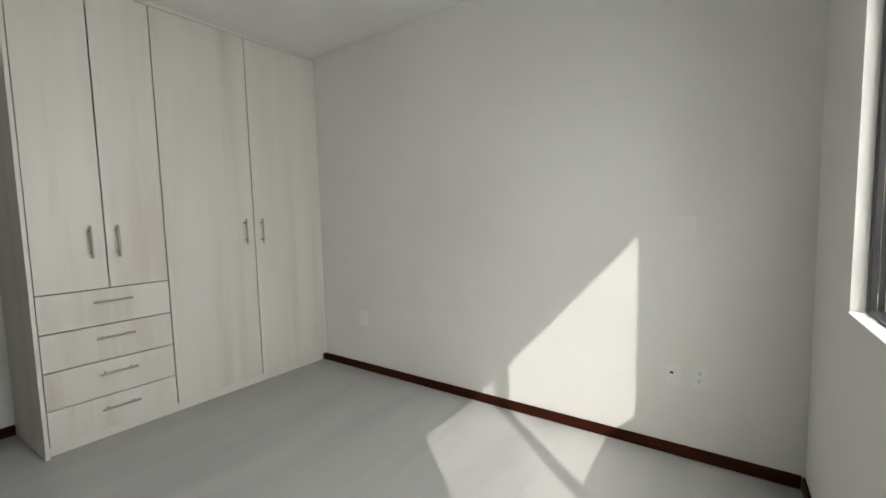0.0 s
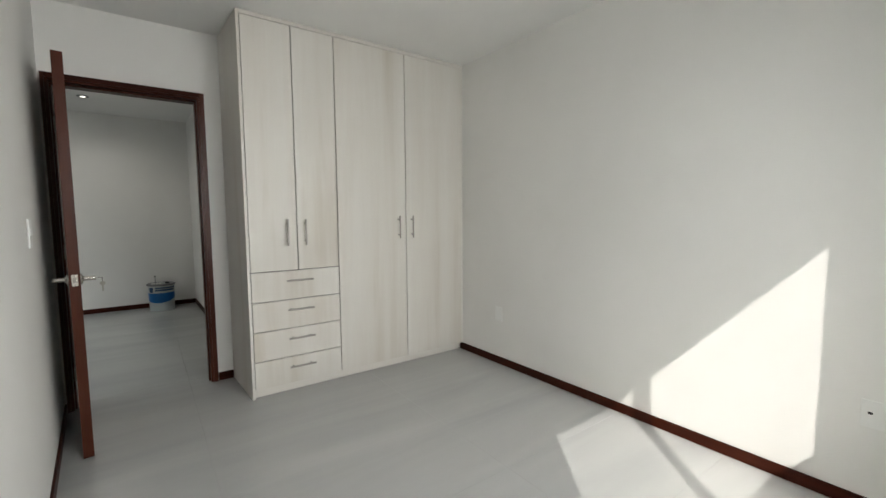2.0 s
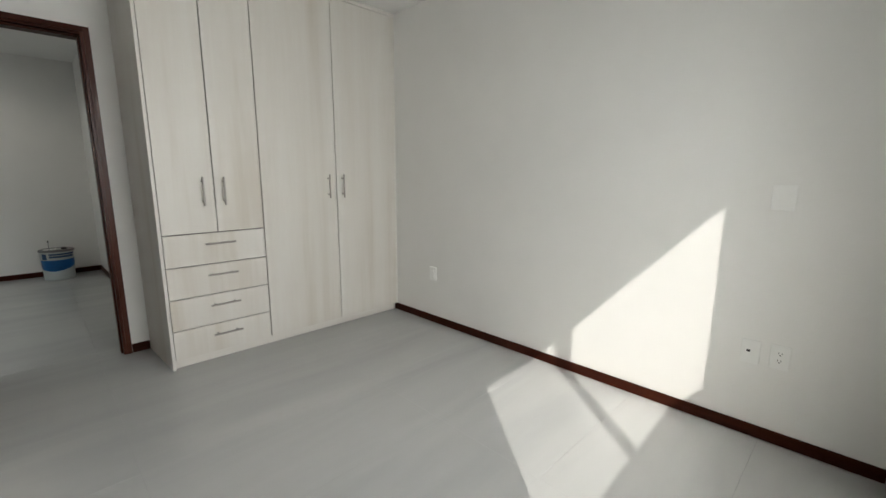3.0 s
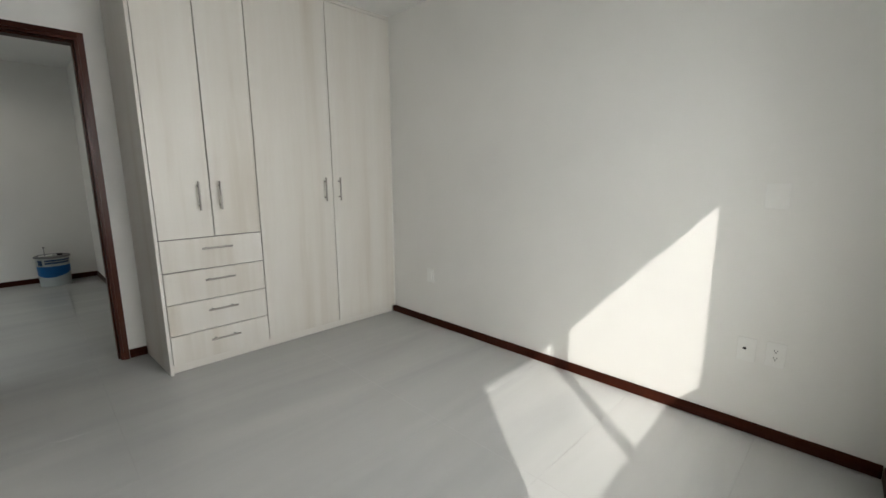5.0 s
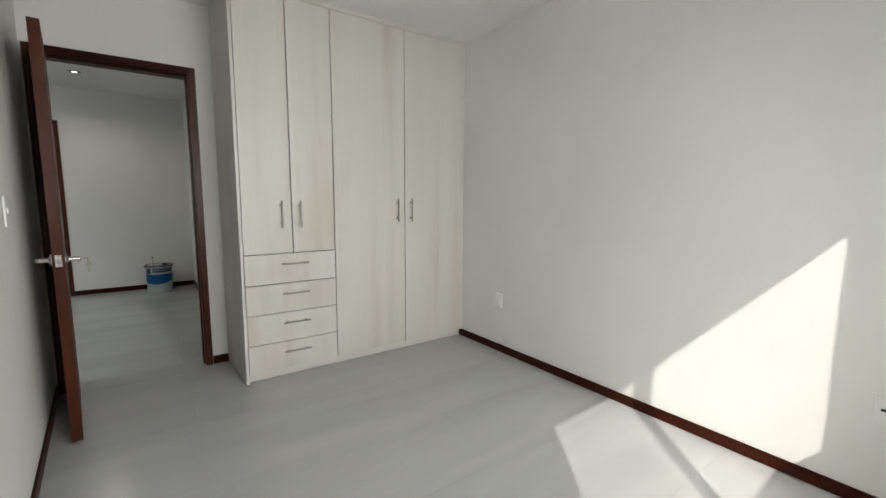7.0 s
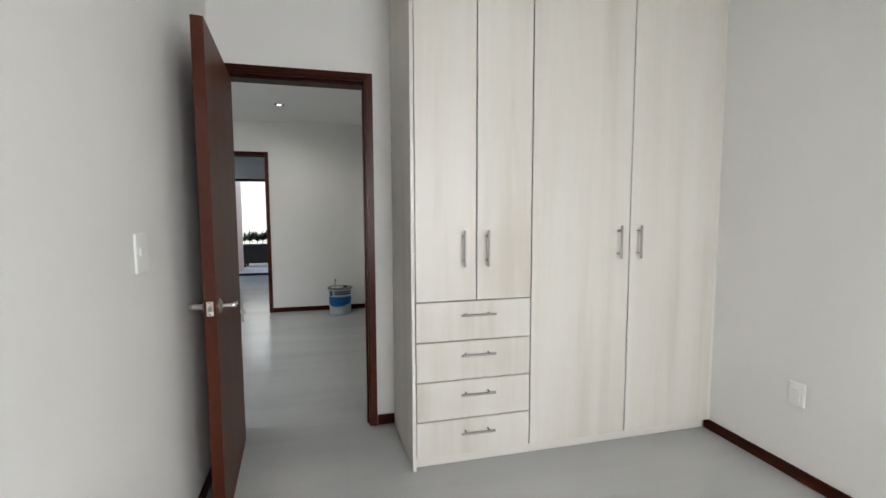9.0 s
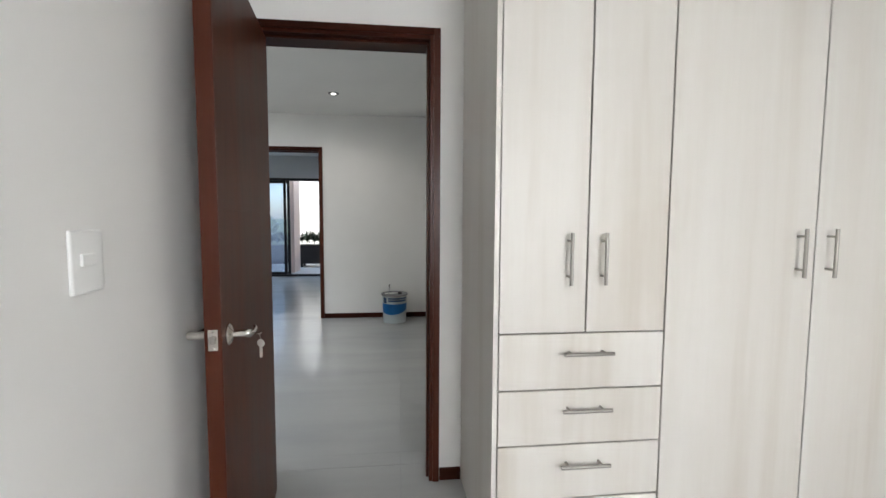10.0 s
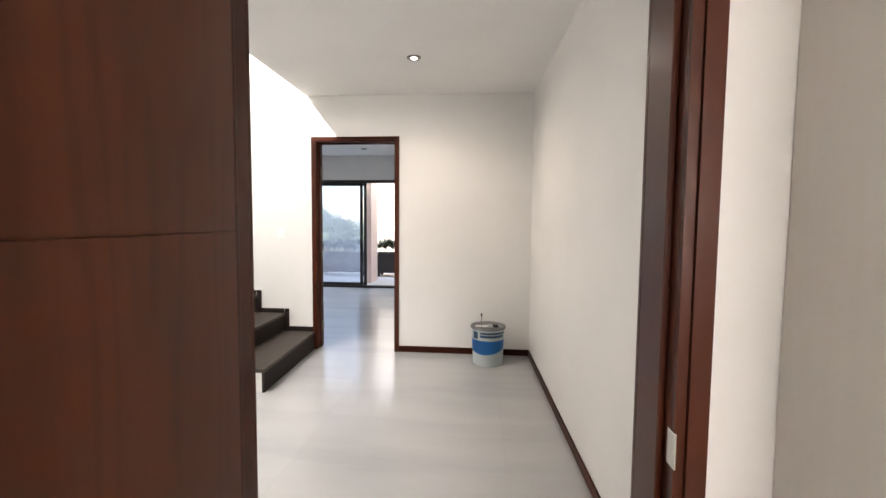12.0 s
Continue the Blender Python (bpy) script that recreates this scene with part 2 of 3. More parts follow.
def tube(bm, points, r, sides=10, taper=1.0):
    points = [Vector(p) for p in points]
    rings = []
    for i, p in enumerate(points):
        way = (points[min(i + 1, len(points) - 1)] - points[max(i - 1, 0)]).normalized()
        side = way.cross(Vector((0, 0, 1)))
        side = side.normalized() if side.length > 0.01 else Vector((1, 0, 0))
        up = side.cross(way)
        rr = r * (1 + (taper - 1) * i / (len(points) - 1))
        rings.append([bm.verts.new(p + rr * (math.cos(2 * math.pi * k / sides) * side + math.sin(2 * math.pi * k / sides) * up)) for k in range(sides)])
    for a, b in zip(rings, rings[1:]):
        for k in range(sides):
            j = (k + 1) % sides
            bm.faces.new((a[k], a[j], b[j], b[k]))
    bm.faces.new(rings[0][::-1])
    bm.faces.new(rings[-1])


def mesh_of(name, bm, material, smooth=False):
    bmesh.ops.recalc_face_normals(bm, faces=bm.faces)
    me = bpy.data.meshes.new(name)
    bm.to_mesh(me)
    bm.free()
    me.materials.append(material)
    if smooth:
        for p in me.polygons:
            p.use_smooth = True
        me.set_sharp_from_angle(angle=radians(35))
    return me


def part(name, bm, material, parent, label="", smooth=False):
    ob = new(name, mesh_of(name, bm, material, smooth))
    ob.parent = parent
    ob.matrix_parent_inverse = parent.matrix_basis.inverted() if parent.parent is None else Matrix.Identity(4)
    return tagged(ob, label)


def thing(name, label, category, m=None, group="", kind=""):
    ob = new(name)
    ob.empty_display_size = 0.1
    if m is not None:
        ob.matrix_basis = m
    return tagged(ob, label, category, group, kind)


def structure(name, bm, material, label, category):
    return tagged(new(name, mesh_of(name, bm, material)), label, category, kind="structure")


# ---- large structure ----
def hall_right(x):
    return 0.63 + (x - FAR) * 0.026


def north(x, z=0.0):
    """A pose on the sunny wall, its x along the wall, its -y into the room."""
    return pose(x, 2.480 + 0.012 * (x + 0.74), z, 0, 0, NORTH_TURN)


bm = bmesh.new()
box(bm, -2.86, 1.30, 0, 0.15, 0, 2.9, north(-0.74))
structure("wall_north", bm, WALL, "white painted bedroom wall with sunlit patch", "wall")

SOUTH = pose(DOORWALL, LEFT, 0, 0, 0, math.degrees(math.atan(0.07)))
bm = bmesh.new()
box(bm, -0.149, 4.2, -0.30, 0, 0, 2.9, SOUTH)
structure("wall_south", bm, WALL, "white painted bedroom wall beside the door", "wall")

def wall_with_opening(x0, x1, y0, y1, high, a, b, top):
    """One wall between x0 and x1 with a doorway from a to b."""
    bm = bmesh.new()
    ring = [(y0, 0), (a, 0), (a, top), (b, top), (b, 0), (y1, 0), (y1, high), (y0, high)]
    near = [bm.verts.new((x0, y, z)) for y, z in ring]
    far = [bm.verts.new((x1, y, z)) for y, z in ring]
    for row in (near, far):
        for k in ((0, 1, 2, 7), (2, 3, 6, 7), (3, 4, 5, 6)):
            bm.faces.new([row[i] for i in k])
    for i in range(8):
        j = (i + 1) % 8
        bm.faces.new((near[i], near[j], far[j], far[i]))
    return bm


# wall with the bedroom door
D1A, D1B, D1T = -0.405, 0.452, 2.146
bm = wall_with_opening(HALLSIDE, DOORWALL, LEFT - 0.3, RIGHT - 0.001, 2.9, D1A, D1B, D1T)
structure("wall_west", bm, WALL, "white wall between bedroom and hall", "wall")

# window wall, slightly out of square
WM = Matrix((
    (WU.x, -WN.x, 0, WC.x),
    (WU.y, -WN.y, 0, WC.y),
    (0, 0, 1, 0),
    (0, 0, 0, 1)))
U0, U1, Z0, Z1, WT = 0.582, 2.134, 0.918, 2.068, 0.16
bm = bmesh.new()
box(bm, -0.16, U0, 0, WT, 0, 2.9, WM)
box(bm, U1, 3.05, 0, WT, 0, 2.9, WM)
box(bm, U0, U1, 0, WT, 0, Z0, WM)
box(bm, U0, U1, 0, WT, Z1, 2.9, WM)
structure("wall_east", bm, WALL, "white wall holding the bedroom window", "wall")

bm = bmesh.new()
box(bm, HALLSIDE - 0.02, 0.75, LEFT - 0.16, RIGHT + 0.16, CEIL, CEIL + 0.12)
structure("ceiling", bm, CEILING, "flat white bedroom ceiling", "ceiling")

# hall
STAIR_Y = -1.645     # foot of the stair and edge of the hall ceiling
STAIR_X = -5.76      # open side of the stair
HALL_S = -3.4
bm = bmesh.new()
pts = [(FAR - 0.02, hall_right(FAR - 0.02)), (HALLSIDE + 0.001, hall_right(HALLSIDE)), (HALLSIDE + 0.001, 0.95), (FAR - 0.02, 0.95)]
lo = [bm.verts.new((x, y, 0)) for x, y in pts]
hi = [bm.verts.new((x, y, 2.9)) for x, y in pts]
bm.faces.new(lo)
bm.faces.new(hi)
for i in range(4):
    j = (i + 1) % 4
    bm.faces.new((lo[i], lo[j], hi[j], hi[i]))
structure("wall_hall_side", bm, WALL, "plain white wall along the hall", "wall")

D2A, D2B, D2T = -1.588, -0.706, 2.175
bm = wall_with_opening(FARBACK, FAR, -4.6, 0.96, 5.6, D2A, D2B, D2T)
structure("wall_hall_end", bm, WALL, "white hall end wall rising into the stairwell", "wall")

bm = bmesh.new()
box(bm, HALLSIDE, HALLSIDE + 0.15, -4.6, LEFT - 0.30, 0, 5.6)
structure("wall_hall_near", bm, WALL, "white wall at the near side of the hall", "wall")
bm = bmesh.new()
box(bm, FAR, HALLSIDE, -4.75, -4.6, 0, 5.6)
structure("wall_stair_back", bm, WALL, "white wall at the back of the stairwell", "wall")
bm = bmesh.new()
box(bm, FAR, HALLSIDE, STAIR_Y, STAIR_Y + 0.12, CEIL + 0.119, 5.6)
structure("wall_stairwell_upper", bm, WALL, "white upper wall over the edge of the hall ceiling", "wall")
bm = bmesh.new()
box(bm, FAR + 0.001, HALLSIDE - 0.001, STAIR_Y, 0.94, CEIL, CEIL + 0.118)
structure("ceiling_hall", bm, CEILING, "flat white hall ceiling ending at the stairwell", "ceiling")
# roof out of view; its opening is assumed, to let light into the stairwell
bm = bmesh.new()
box(bm, FAR, HALLSIDE, -4.75, -4.1, 5.45, 5.55)
box(bm, FAR, HALLSIDE, -2.2, STAIR_Y + 0.12, 5.45, 5.55)
structure("ceiling_stairwell", bm, CEILING, "unseen white stairwell ceiling with an assumed skylight opening", "ceiling")

# room beyond
R2S, R2N, R2C = -4.9, 0.5, 2.66
bm = bmesh.new()
box(bm, GLASS - 0.2, FARBACK, R2N, R2N + 0.15, 0, 2.9)
structure("wall_far_room_north", bm, WALL, "white side wall of the far room", "wall")
bm = bmesh.new()
box(bm, GLASS - 0.2, FARBACK, R2S - 0.15, R2S, 0, 2.9)
structure("wall_far_room_south", bm, WALL, "white side wall of the far room", "wall")
GA, GB, GT = -4.2, -0.7, 2.175
bm = wall_with_opening(GLASS - 0.15, GLASS, R2S, R2N, 2.9, GA, GB, GT)
structure("wall_far_room_end", bm, WALL, "white wall over the sliding glass doors", "wall")
bm = bmesh.new()
box(bm, GLASS - 0.2, FARBACK, R2S - 0.15, R2N + 0.15, R2C, R2C + 0.12)
structure("ceiling_far_room", bm, CEILING, "flat white ceiling of the far room", "ceiling")

# ground outside: one sheet, the house stands on it
bm = bmesh.new()
box(bm, -900, 900, -900, 900, -0.5, -0.16)
structure("ground", bm, GRASS, "dull green lawn round the house", "ground")

# ---- baseboards and reveals ----
BH, BT = 0.064, 0.012


def baseboard(m, length, material, label="dark red-brown wooden baseboard"):
    """A board of that length along local x, its back on local y = 0, thickness towards +y."""
    bm = bmesh.new()
    box(bm, 0, length, 0, BT, 0.002, BH)
    soft(bm, 0.003)
    bm.transform(m)
    return structure("baseboard", bm, material, label, "baseboard")


baseboard(north(0.350) @ pose(0, 0, 0, 0, 0, 180), 0.350 - FACE + 0.034, MAHOG_X)
baseboard(Matrix.Translation((WC.x, WC.y, 0)) @ pose(0, -BT * 1.1, 0, 0, 0, math.degrees(math.atan2(WU.y, WU.x))) @ Matrix.Scale(-1, 4, (0, 1, 0)), 2.8, MAHOG_Y)
baseboard(SOUTH @ pose(0.020, 0, 0), 3.85, MAHOG_X)
baseboard(pose(DOORWALL, 0.5735, 0, 0, 0, -90), 0.1045, MAHOG_Y)
baseboard(pose(FAR, hall_right(FAR), 0, 0, 0, -90), hall_right(FAR) + 0.6925, MAHOG_Y)
baseboard(pose(HALLSIDE, hall_right(HALLSIDE), 0, 0, 0, 180 + math.degrees(math.atan(0.026))), 3.318, MAHOG_X)
baseboard(pose(GLASS, R2N, 0, 0, 0, -90), R2N - GB, MAHOG_Y)


# ---- window ----
def window():
    w = thing("window_1", "black aluminium sliding window in a white reveal", "window", kind="structure")
    va, vb = 0.035, 0.095
    a, b, lo, hi = U0 + 0.032, U1 - 0.066, Z0 + 0.026, Z1 - 0.068
    for q in ((U0, a, va, vb, Z0 + 0.012, Z1), (b, U1, va, vb, Z0 + 0.012, Z1), (a, b, va, vb, Z0 + 0.012, lo), (a, b, va, vb, hi, Z1)):
        bm = softbox(*q, 0.003)
        bm.transform(WM)
        part("window_frame", bm, ALU, w)
    mid = 1.3125
    bm = softbox(mid - 0.032, mid + 0.032, va + 0.010, vb - 0.010, lo, hi, 0.003)
    bm.transform(WM)
    part("meeting_stile", bm, ALU, w)
    for c, d, v in ((a, mid - 0.03, 0.052), (mid + 0.03, b, 0.072)):
        bm = bmesh.new()
        box(bm, c, d, v, v + 0.005, lo, hi)
        bm.transform(WM)
        p = part("pane", bm, GLAZE, w)
        p.visible_shadow = False
    # net added over this half to weaken the sun through it
    bm = bmesh.new()
    box(bm, mid + 0.03, b, 0.086, 0.0865, lo, hi)
    bm.transform(WM)
    part("dimming_screen", bm, NET, w, "unseen fine net over one half, added to dim the sun")
    bm = softbox(U0 + 0.002, U1 - 0.002, -0.006, 0.150, Z0 - 0.0, Z0 + 0.012, 0.003)
    bm.transform(WM)
    part("window_sill", bm, REVEAL, w, "white painted window sill")


window()


# ---- doors ----
def casing(x0, side, boxes):
    """One length of casing on the wall face x0, from (y0, y1, z0, z1, thickness) slabs; side: +1 towards +x."""
    bm = bmesh.new()
    for y0, y1, z0, z1, deep in boxes:
        box(bm, min(x0, x0 + side * deep), max(x0, x0 + side * deep), y0, y1, z0, z1)
    return bm


def door_frame(parent, xin, xout, a, b, top, wa, wb, wt, stop, hinge_side=0.048):
    """Lining, stop and casings of a doorway through a wall between xout < xin; a..b clear, wa..wb the wall's opening."""
    for y0, y1 in ((wa + 0.001, a), (b, wb - 0.001)):
        part("jamb", softbox(xout, xin, y0, y1, 0.001, wt - 0.001, 0.002), MAHOG_Z, parent)
    part("head_jamb", softbox(xout, xin, a, b, top, wt - 0.001, 0.002), MAHOG_Y, parent)
    s0, s1 = stop
    for y0, y1 in ((a, a + 0.012), (b - 0.012, b)):
        part("door_stop", softbox(s0, s1, y0, y1, 0.002, top - 0.012, 0.002), MAHOG_Z, parent)
    part("door_stop", softbox(s0, s1, a, b, top - 0.012, top, 0.002), MAHOG_Y, parent)
    w, k, v = 0.048, 0.017, hinge_side
    for x, side in ((xin, 1), (xout, -1)):
        part("architrave", casing(x, side, [(a - k, a, 0.001, top + k, 0.010), (a - v, a - k, 0.001, top + w, 0.017)]), MAHOG_Z, parent)
        part("architrave", casing(x, side, [(b, b + k, 0.001, top + k, 0.010), (b + k, b + w, 0.001, top + w, 0.017)]), MAHOG_Z, parent)
        part("head_architrave", casing(x, side, [(a, b, top, top + k, 0.0102), (a - k, b + k, top + k, top + w, 0.0168)]), MAHOG_Y, parent)


def lever(bm, y, side):
    """A lever handle on the face at local y; side: +1 towards +y. Rose, neck and a curved lever towards -x."""
    lathe(bm, [(0.031, 0.0), (0.031, 0.004), (0.026, 0.009), (0.017, 0.011), (0.012, 0.016), (0.0115, 0.048)], 28,
          Matrix.Translation((0, y, 0)) @ pose(0, 0, 0, -90 * side, 0, 0))
    y1 = y + side * 0.052
    lathe(bm, [(0.0110, -0.012), (0.0120, -0.006), (0.0120, 0.008), (0.010, 0.011)], 20, Matrix.Translation((0, y1, 0)) @ pose(0, 0, 0, -90 * side, 0, 0))
    pts = [(-0.004, y1, 0.0), (-0.022, y1 + side * 0.004, -0.006), (-0.048, y1 + side * 0.007, -0.009), (-0.078, y1 + side * 0.006, -0.008), (-0.108, y1, -0.008), (-0.134, y1 - side * 0.008, -0.011)]
    tube(bm, pts, 0.0072, 12, 0.62)


def bedroom_door():
    d = thing("door_1", "open dark red-brown wooden door in its frame", "door", kind="structure")
    door_frame(d, DOORWALL, HALLSIDE, -0.374, 0.418, 2.114, D1A, D1B, D1T, (-3.505, -3.440), 0.034)
    x0, x1, y0, y1 = 0.0, 0.757, -0.045, 0.0
    lm = pose(-3.395, -0.303, 0, 0, 0, 6.4)
    g = 0.0016
    bm = bmesh.new()
    box(bm, x0, x1 - 0.008, y0 + 0.004, y1 - 0.004, 0.010, 2.080)
    for z0, z1 in ((0.010, 1.314 - g), (1.314 + g, 2.080)):
        for a, b in ((y0, y0 + 0.004), (y1 - 0.004, y1)):
            box(bm, x0, x1 - 0.008, a, b, z0, z1)
    bm.transform(lm)
    leaf = part("leaf", bm, LEAF, d, "brown veneered door leaf with a thin level groove")
    hx, hz = x1 - 0.060, 0.952

    def on_leaf(name, bm, material, label="", smooth=False):
        bm.transform(lm)
        return part(name, bm, material, leaf, label, smooth)

    on_leaf("edge_lipping", softbox(x1 - 0.0075, x1, y0, y1, 0.010, 2.080, 0.0015), MAHOG_Z, "reddish wooden edge strip")
    for y, side in ((y1, 1), (y0, -1)):
        bm = bmesh.new()
        lever(bm, y, side)
        bm.transform(Matrix.Translation((hx, 0, hz)))
        on_leaf("lever_handle", bm, CHROME, "satin chrome lever on a round rose", True)
    ym = (y0 + y1) / 2
    on_leaf("latch_plate", softbox(x1 - 0.001, x1 + 0.0018, ym - 0.013, ym + 0.013, hz - 0.030, hz + 0.030, 0.001), CHROME, "chrome latch plate")
    on_leaf("latch_bolt", softbox(x1, x1 + 0.010, ym - 0.007, ym + 0.007, hz - 0.010, hz + 0.010, 0.003), STEEL)
    for z in (hz - 0.023, hz + 0.023):
        bm = bmesh.new()
        rod(bm, (x1 + 0.0015, ym, z), (x1 + 0.0028, ym, z), 0.0032, sides=12)
        on_leaf("screw", bm, STEEL)
    for z in (0.25, 1.05, 1.85):
        bm = bmesh.new()
        rod(bm, (-3.399, -0.355, z - 0.045), (-3.399, -0.355, z + 0.045), 0.006)
        part("hinge", bm, STEEL, d)
    part("strike_plate", softbox(-3.424, -3.397, 0.4150, 0.4185, 0.940, 1.000, 0.0015), CHROME, d, "chrome strike plate")

    k = thing("key_ring", "two metal keys hanging from the door lock", "keys")
    kx, ky, kz = lm @ Vector((hx, y1 + 0.062, hz))
    bm = bmesh.new()
    box(bm, kx - 0.0035, kx + 0.0035, ky, ky + 0.014, kz - 0.0011, kz + 0.0011)
    lathe(bm, [(0.0105, -0.0012), (0.0115, 0), (0.0105, 0.0012)], 20, Matrix.Translation((kx, ky + 0.020, kz)))
    part("key", bm, CHROME, k, "key standing in the lock", True)
    bm = bmesh.new()
    c = Vector((kx, ky + 0.026, kz - 0.010))
    ring = [c + Vector((0.004 * math.cos(a), 0.002 * math.cos(a), 0.011 * math.sin(a))) + Vector((0.008 * math.sin(a), 0, 0)) for a in [2 * math.pi * i / 16 for i in range(17)]]
    tube(bm, ring, 0.0011, 6)
    part("ring", bm, STEEL, k, "", True)
    bm = bmesh.new()
    top = c + Vector((-0.006, 0, -0.010))
    lathe(bm, [(0.0045, -0.0012), (0.0108, -0.0012), (0.0122, 0), (0.0108, 0.0012), (0.0045, 0.0012)], 20, Matrix.Translation(top + Vector((0, 0, -0.013))) @ pose(0, 0, 0, 90, 0, 75))
    vs = box(bm, -0.0040, 0.0040, -0.0011, 0.0011, -0.036, 0.0)
    bmesh.ops.transform(bm, matrix=Matrix.Translation(top + Vector((0.001, 0, -0.020))) @ pose(0, 0, 0, 0, 0, 75), verts=vs)
    for i, dz in enumerate((0.026, 0.021, 0.016, 0.011)):
        vs = box(bm, 0.003, 0.0046 + 0.0006 * (i % 2), -0.001, 0.001, -dz - 0.0018, -dz + 0.0012)
        bmesh.ops.transform(bm, matrix=Matrix.Translation(top + Vector((0.001, 0, -0.020))) @ pose(0, 0, 0, 0, 0, 75), verts=vs)
    part("key", bm, KEYMETAL, k, "hanging spare key", True)


bedroom_door()


def far_door():
    d = thing("door_2", "open dark wooden door at the hall end", "door", kind="structure")
    door_frame(d, FAR, FARBACK, -1.552, -0.741, 2.142, D2A, D2B, D2T, (-7.000, -6.960))
    bm = softbox(0, 0.78, -0.020, 0.020, 0.010, 2.125, 0.0015)
    bm.transform(pose(FARBACK - 0.012, -1.592, 0, 0, 0, 205))
    leaf = part("leaf", bm, LEAF, d, "brown veneered door leaf swung into the far room")
    for z in (0.22, 1.05, 1.86):
        bm = softbox(FARBACK - 0.008, FARBACK + 0.030, -1.553, -1.548, z - 0.05, z + 0.05, 0.001)
        rod(bm, (FARBACK - 0.010, -1.550, z - 0.05), (FARBACK - 0.010, -1.550, z + 0.05), 0.006)
        part("hinge", bm, STEEL, d, "steel butt hinge")
    bm = bmesh.new()
    lever(bm, 0.020, 1)
    bm.transform(pose(FARBACK - 0.012, -1.592, 0.95, 0, 0, 205) @ pose(0.72, 0, 0))
    part("lever_handle", bm, CHROME, leaf, "", True)


far_door()


# ---- wardrobe ----
def bar_handle(length):
    """A T-bar pull along local z, standing off local +x."""
    bm = bmesh.new()
    rod(bm, (0.036, 0, -length / 2), (0.036, 0, length / 2), 0.0066, sides=16)
    for z in (-length * 0.34, length * 0.34):
        rod(bm, (0.0, 0, z), (0.036, 0, z), 0.0046, sides=12)
    return bm


def wardrobe():
    w = thing("wardrobe", "pale washed-wood laminate built-in wardrobe, doors closed", "wardrobe")
    y0, y1, top = 0.605, 2.453, CEIL - 0.002
    bm = softbox(-0.549, 0, 0, 0.0185, 0.001, top, 0.0012)
    bm.transform(pose(FACE, y0, 0, 0, 0, 3.1))
    part("side_panel", bm, LAM, w)
    part("scribe_strip", softbox(FACE - 0.020, FACE, 2.436, y1, 0.064, top, 0.001), LAM, w)
    part("top_strip", softbox(FACE - 0.020, FACE, y0 + 0.0195, 2.4355, 2.572, top, 0.001), LAM_H, w)
    part("plinth", softbox(FACE - 0.050, FACE - 0.036, y0 + 0.0195, 2.4355, 0.001, 0.062, 0.001), LAM_H, w, "recessed pale plinth")
    bm = bmesh.new()
    box(bm, DOORWALL + 0.002, FACE - 0.028, y0 + 0.0195, 2.4355, 0.063, top)
    part("carcass", bm, GAP_SHADE, w, "carcass coloured dark as shade in the door gaps")
    t = 0.0195
    h = 0.184

    def front(name, a, b, z0, z1, material, label=""):
        return part(name, softbox(FACE - t, FACE + 0.0005, a, b, z0, z1, 0.0013), material, w, label)

    def grip(parent, y, z, level):
        bm = bar_handle(h)
        m = Matrix.Translation((FACE + 0.0005, y, z))
        bm.transform(m @ pose(0, 0, 0, 90, 0, 0) if level else m)
        part("handle", bm, STEEL, parent, "brushed steel bar handle", True)

    for a, b, y in ((0.6270, 0.9425, 0.873), (0.9490, 1.2470, 0.999)):
        grip(front("door", a, b, 0.8870, 2.568, LAM), y, 1.155, False)
    zs = (0.881, 0.672, 0.464, 0.256, 0.066)
    for a, b in zip(zs, zs[1:]):
        grip(front("drawer", 0.6270, 1.2470, b + 0.0060 if b > 0.1 else b, a, LAM), 0.948, a - 0.066, True)
    for a, b, y in ((1.2535, 1.8441, 1.771), (1.8507, 2.4351, 1.897)):
        grip(front("door", a, b, 0.066, 2.568, LAM, "tall wardrobe door"), y, 1.172, False)


wardrobe()


# ---- switches and outlets ----
def plate_mesh(wide, high, deep, round_):
    return softbox(-wide / 2, wide / 2, -deep, 0, -high / 2, high / 2, round_, 3)


def wall_plate(name, label, category, m, wide, high, holes=(), rockers=(), deep=0.0045, round_=0.003, plastic=PLASTIC):
    """A plate whose back lies on local y = 0, facing local -y."""
    p = thing(name, label, category, m)
    for nm, bm, material in [("plate", plate_mesh(wide, high, deep, round_), plastic)]:
        bm.transform(m)
        part(nm, bm, material, p)
    for x, z, a, b in rockers:
        bm = softbox(x - a / 2, x + a / 2, -deep - 0.005, -deep + 0.0005, z - b / 2, z + b / 2, 0.0015)
        bm.transform(m)
        part("rocker", bm, plastic, p)
    for x, z, a, b in holes:
        bm = bmesh.new()
        box(bm, x - a / 2, x + a / 2, -deep - 0.0006, -deep + 0.0002, z - b / 2, z + b / 2)
        bm.transform(m)
        part("socket_hole", bm, BLACKHOLE, p)
    return p


def duplex(x):
    r = []
    for z in (0.018, -0.018):
        r += [(x - 0.006, z + 0.003, 0.0025, 0.008), (x + 0.006, z + 0.003, 0.0025, 0.007), (x, z - 0.007, 0.005, 0.005)]
    return r


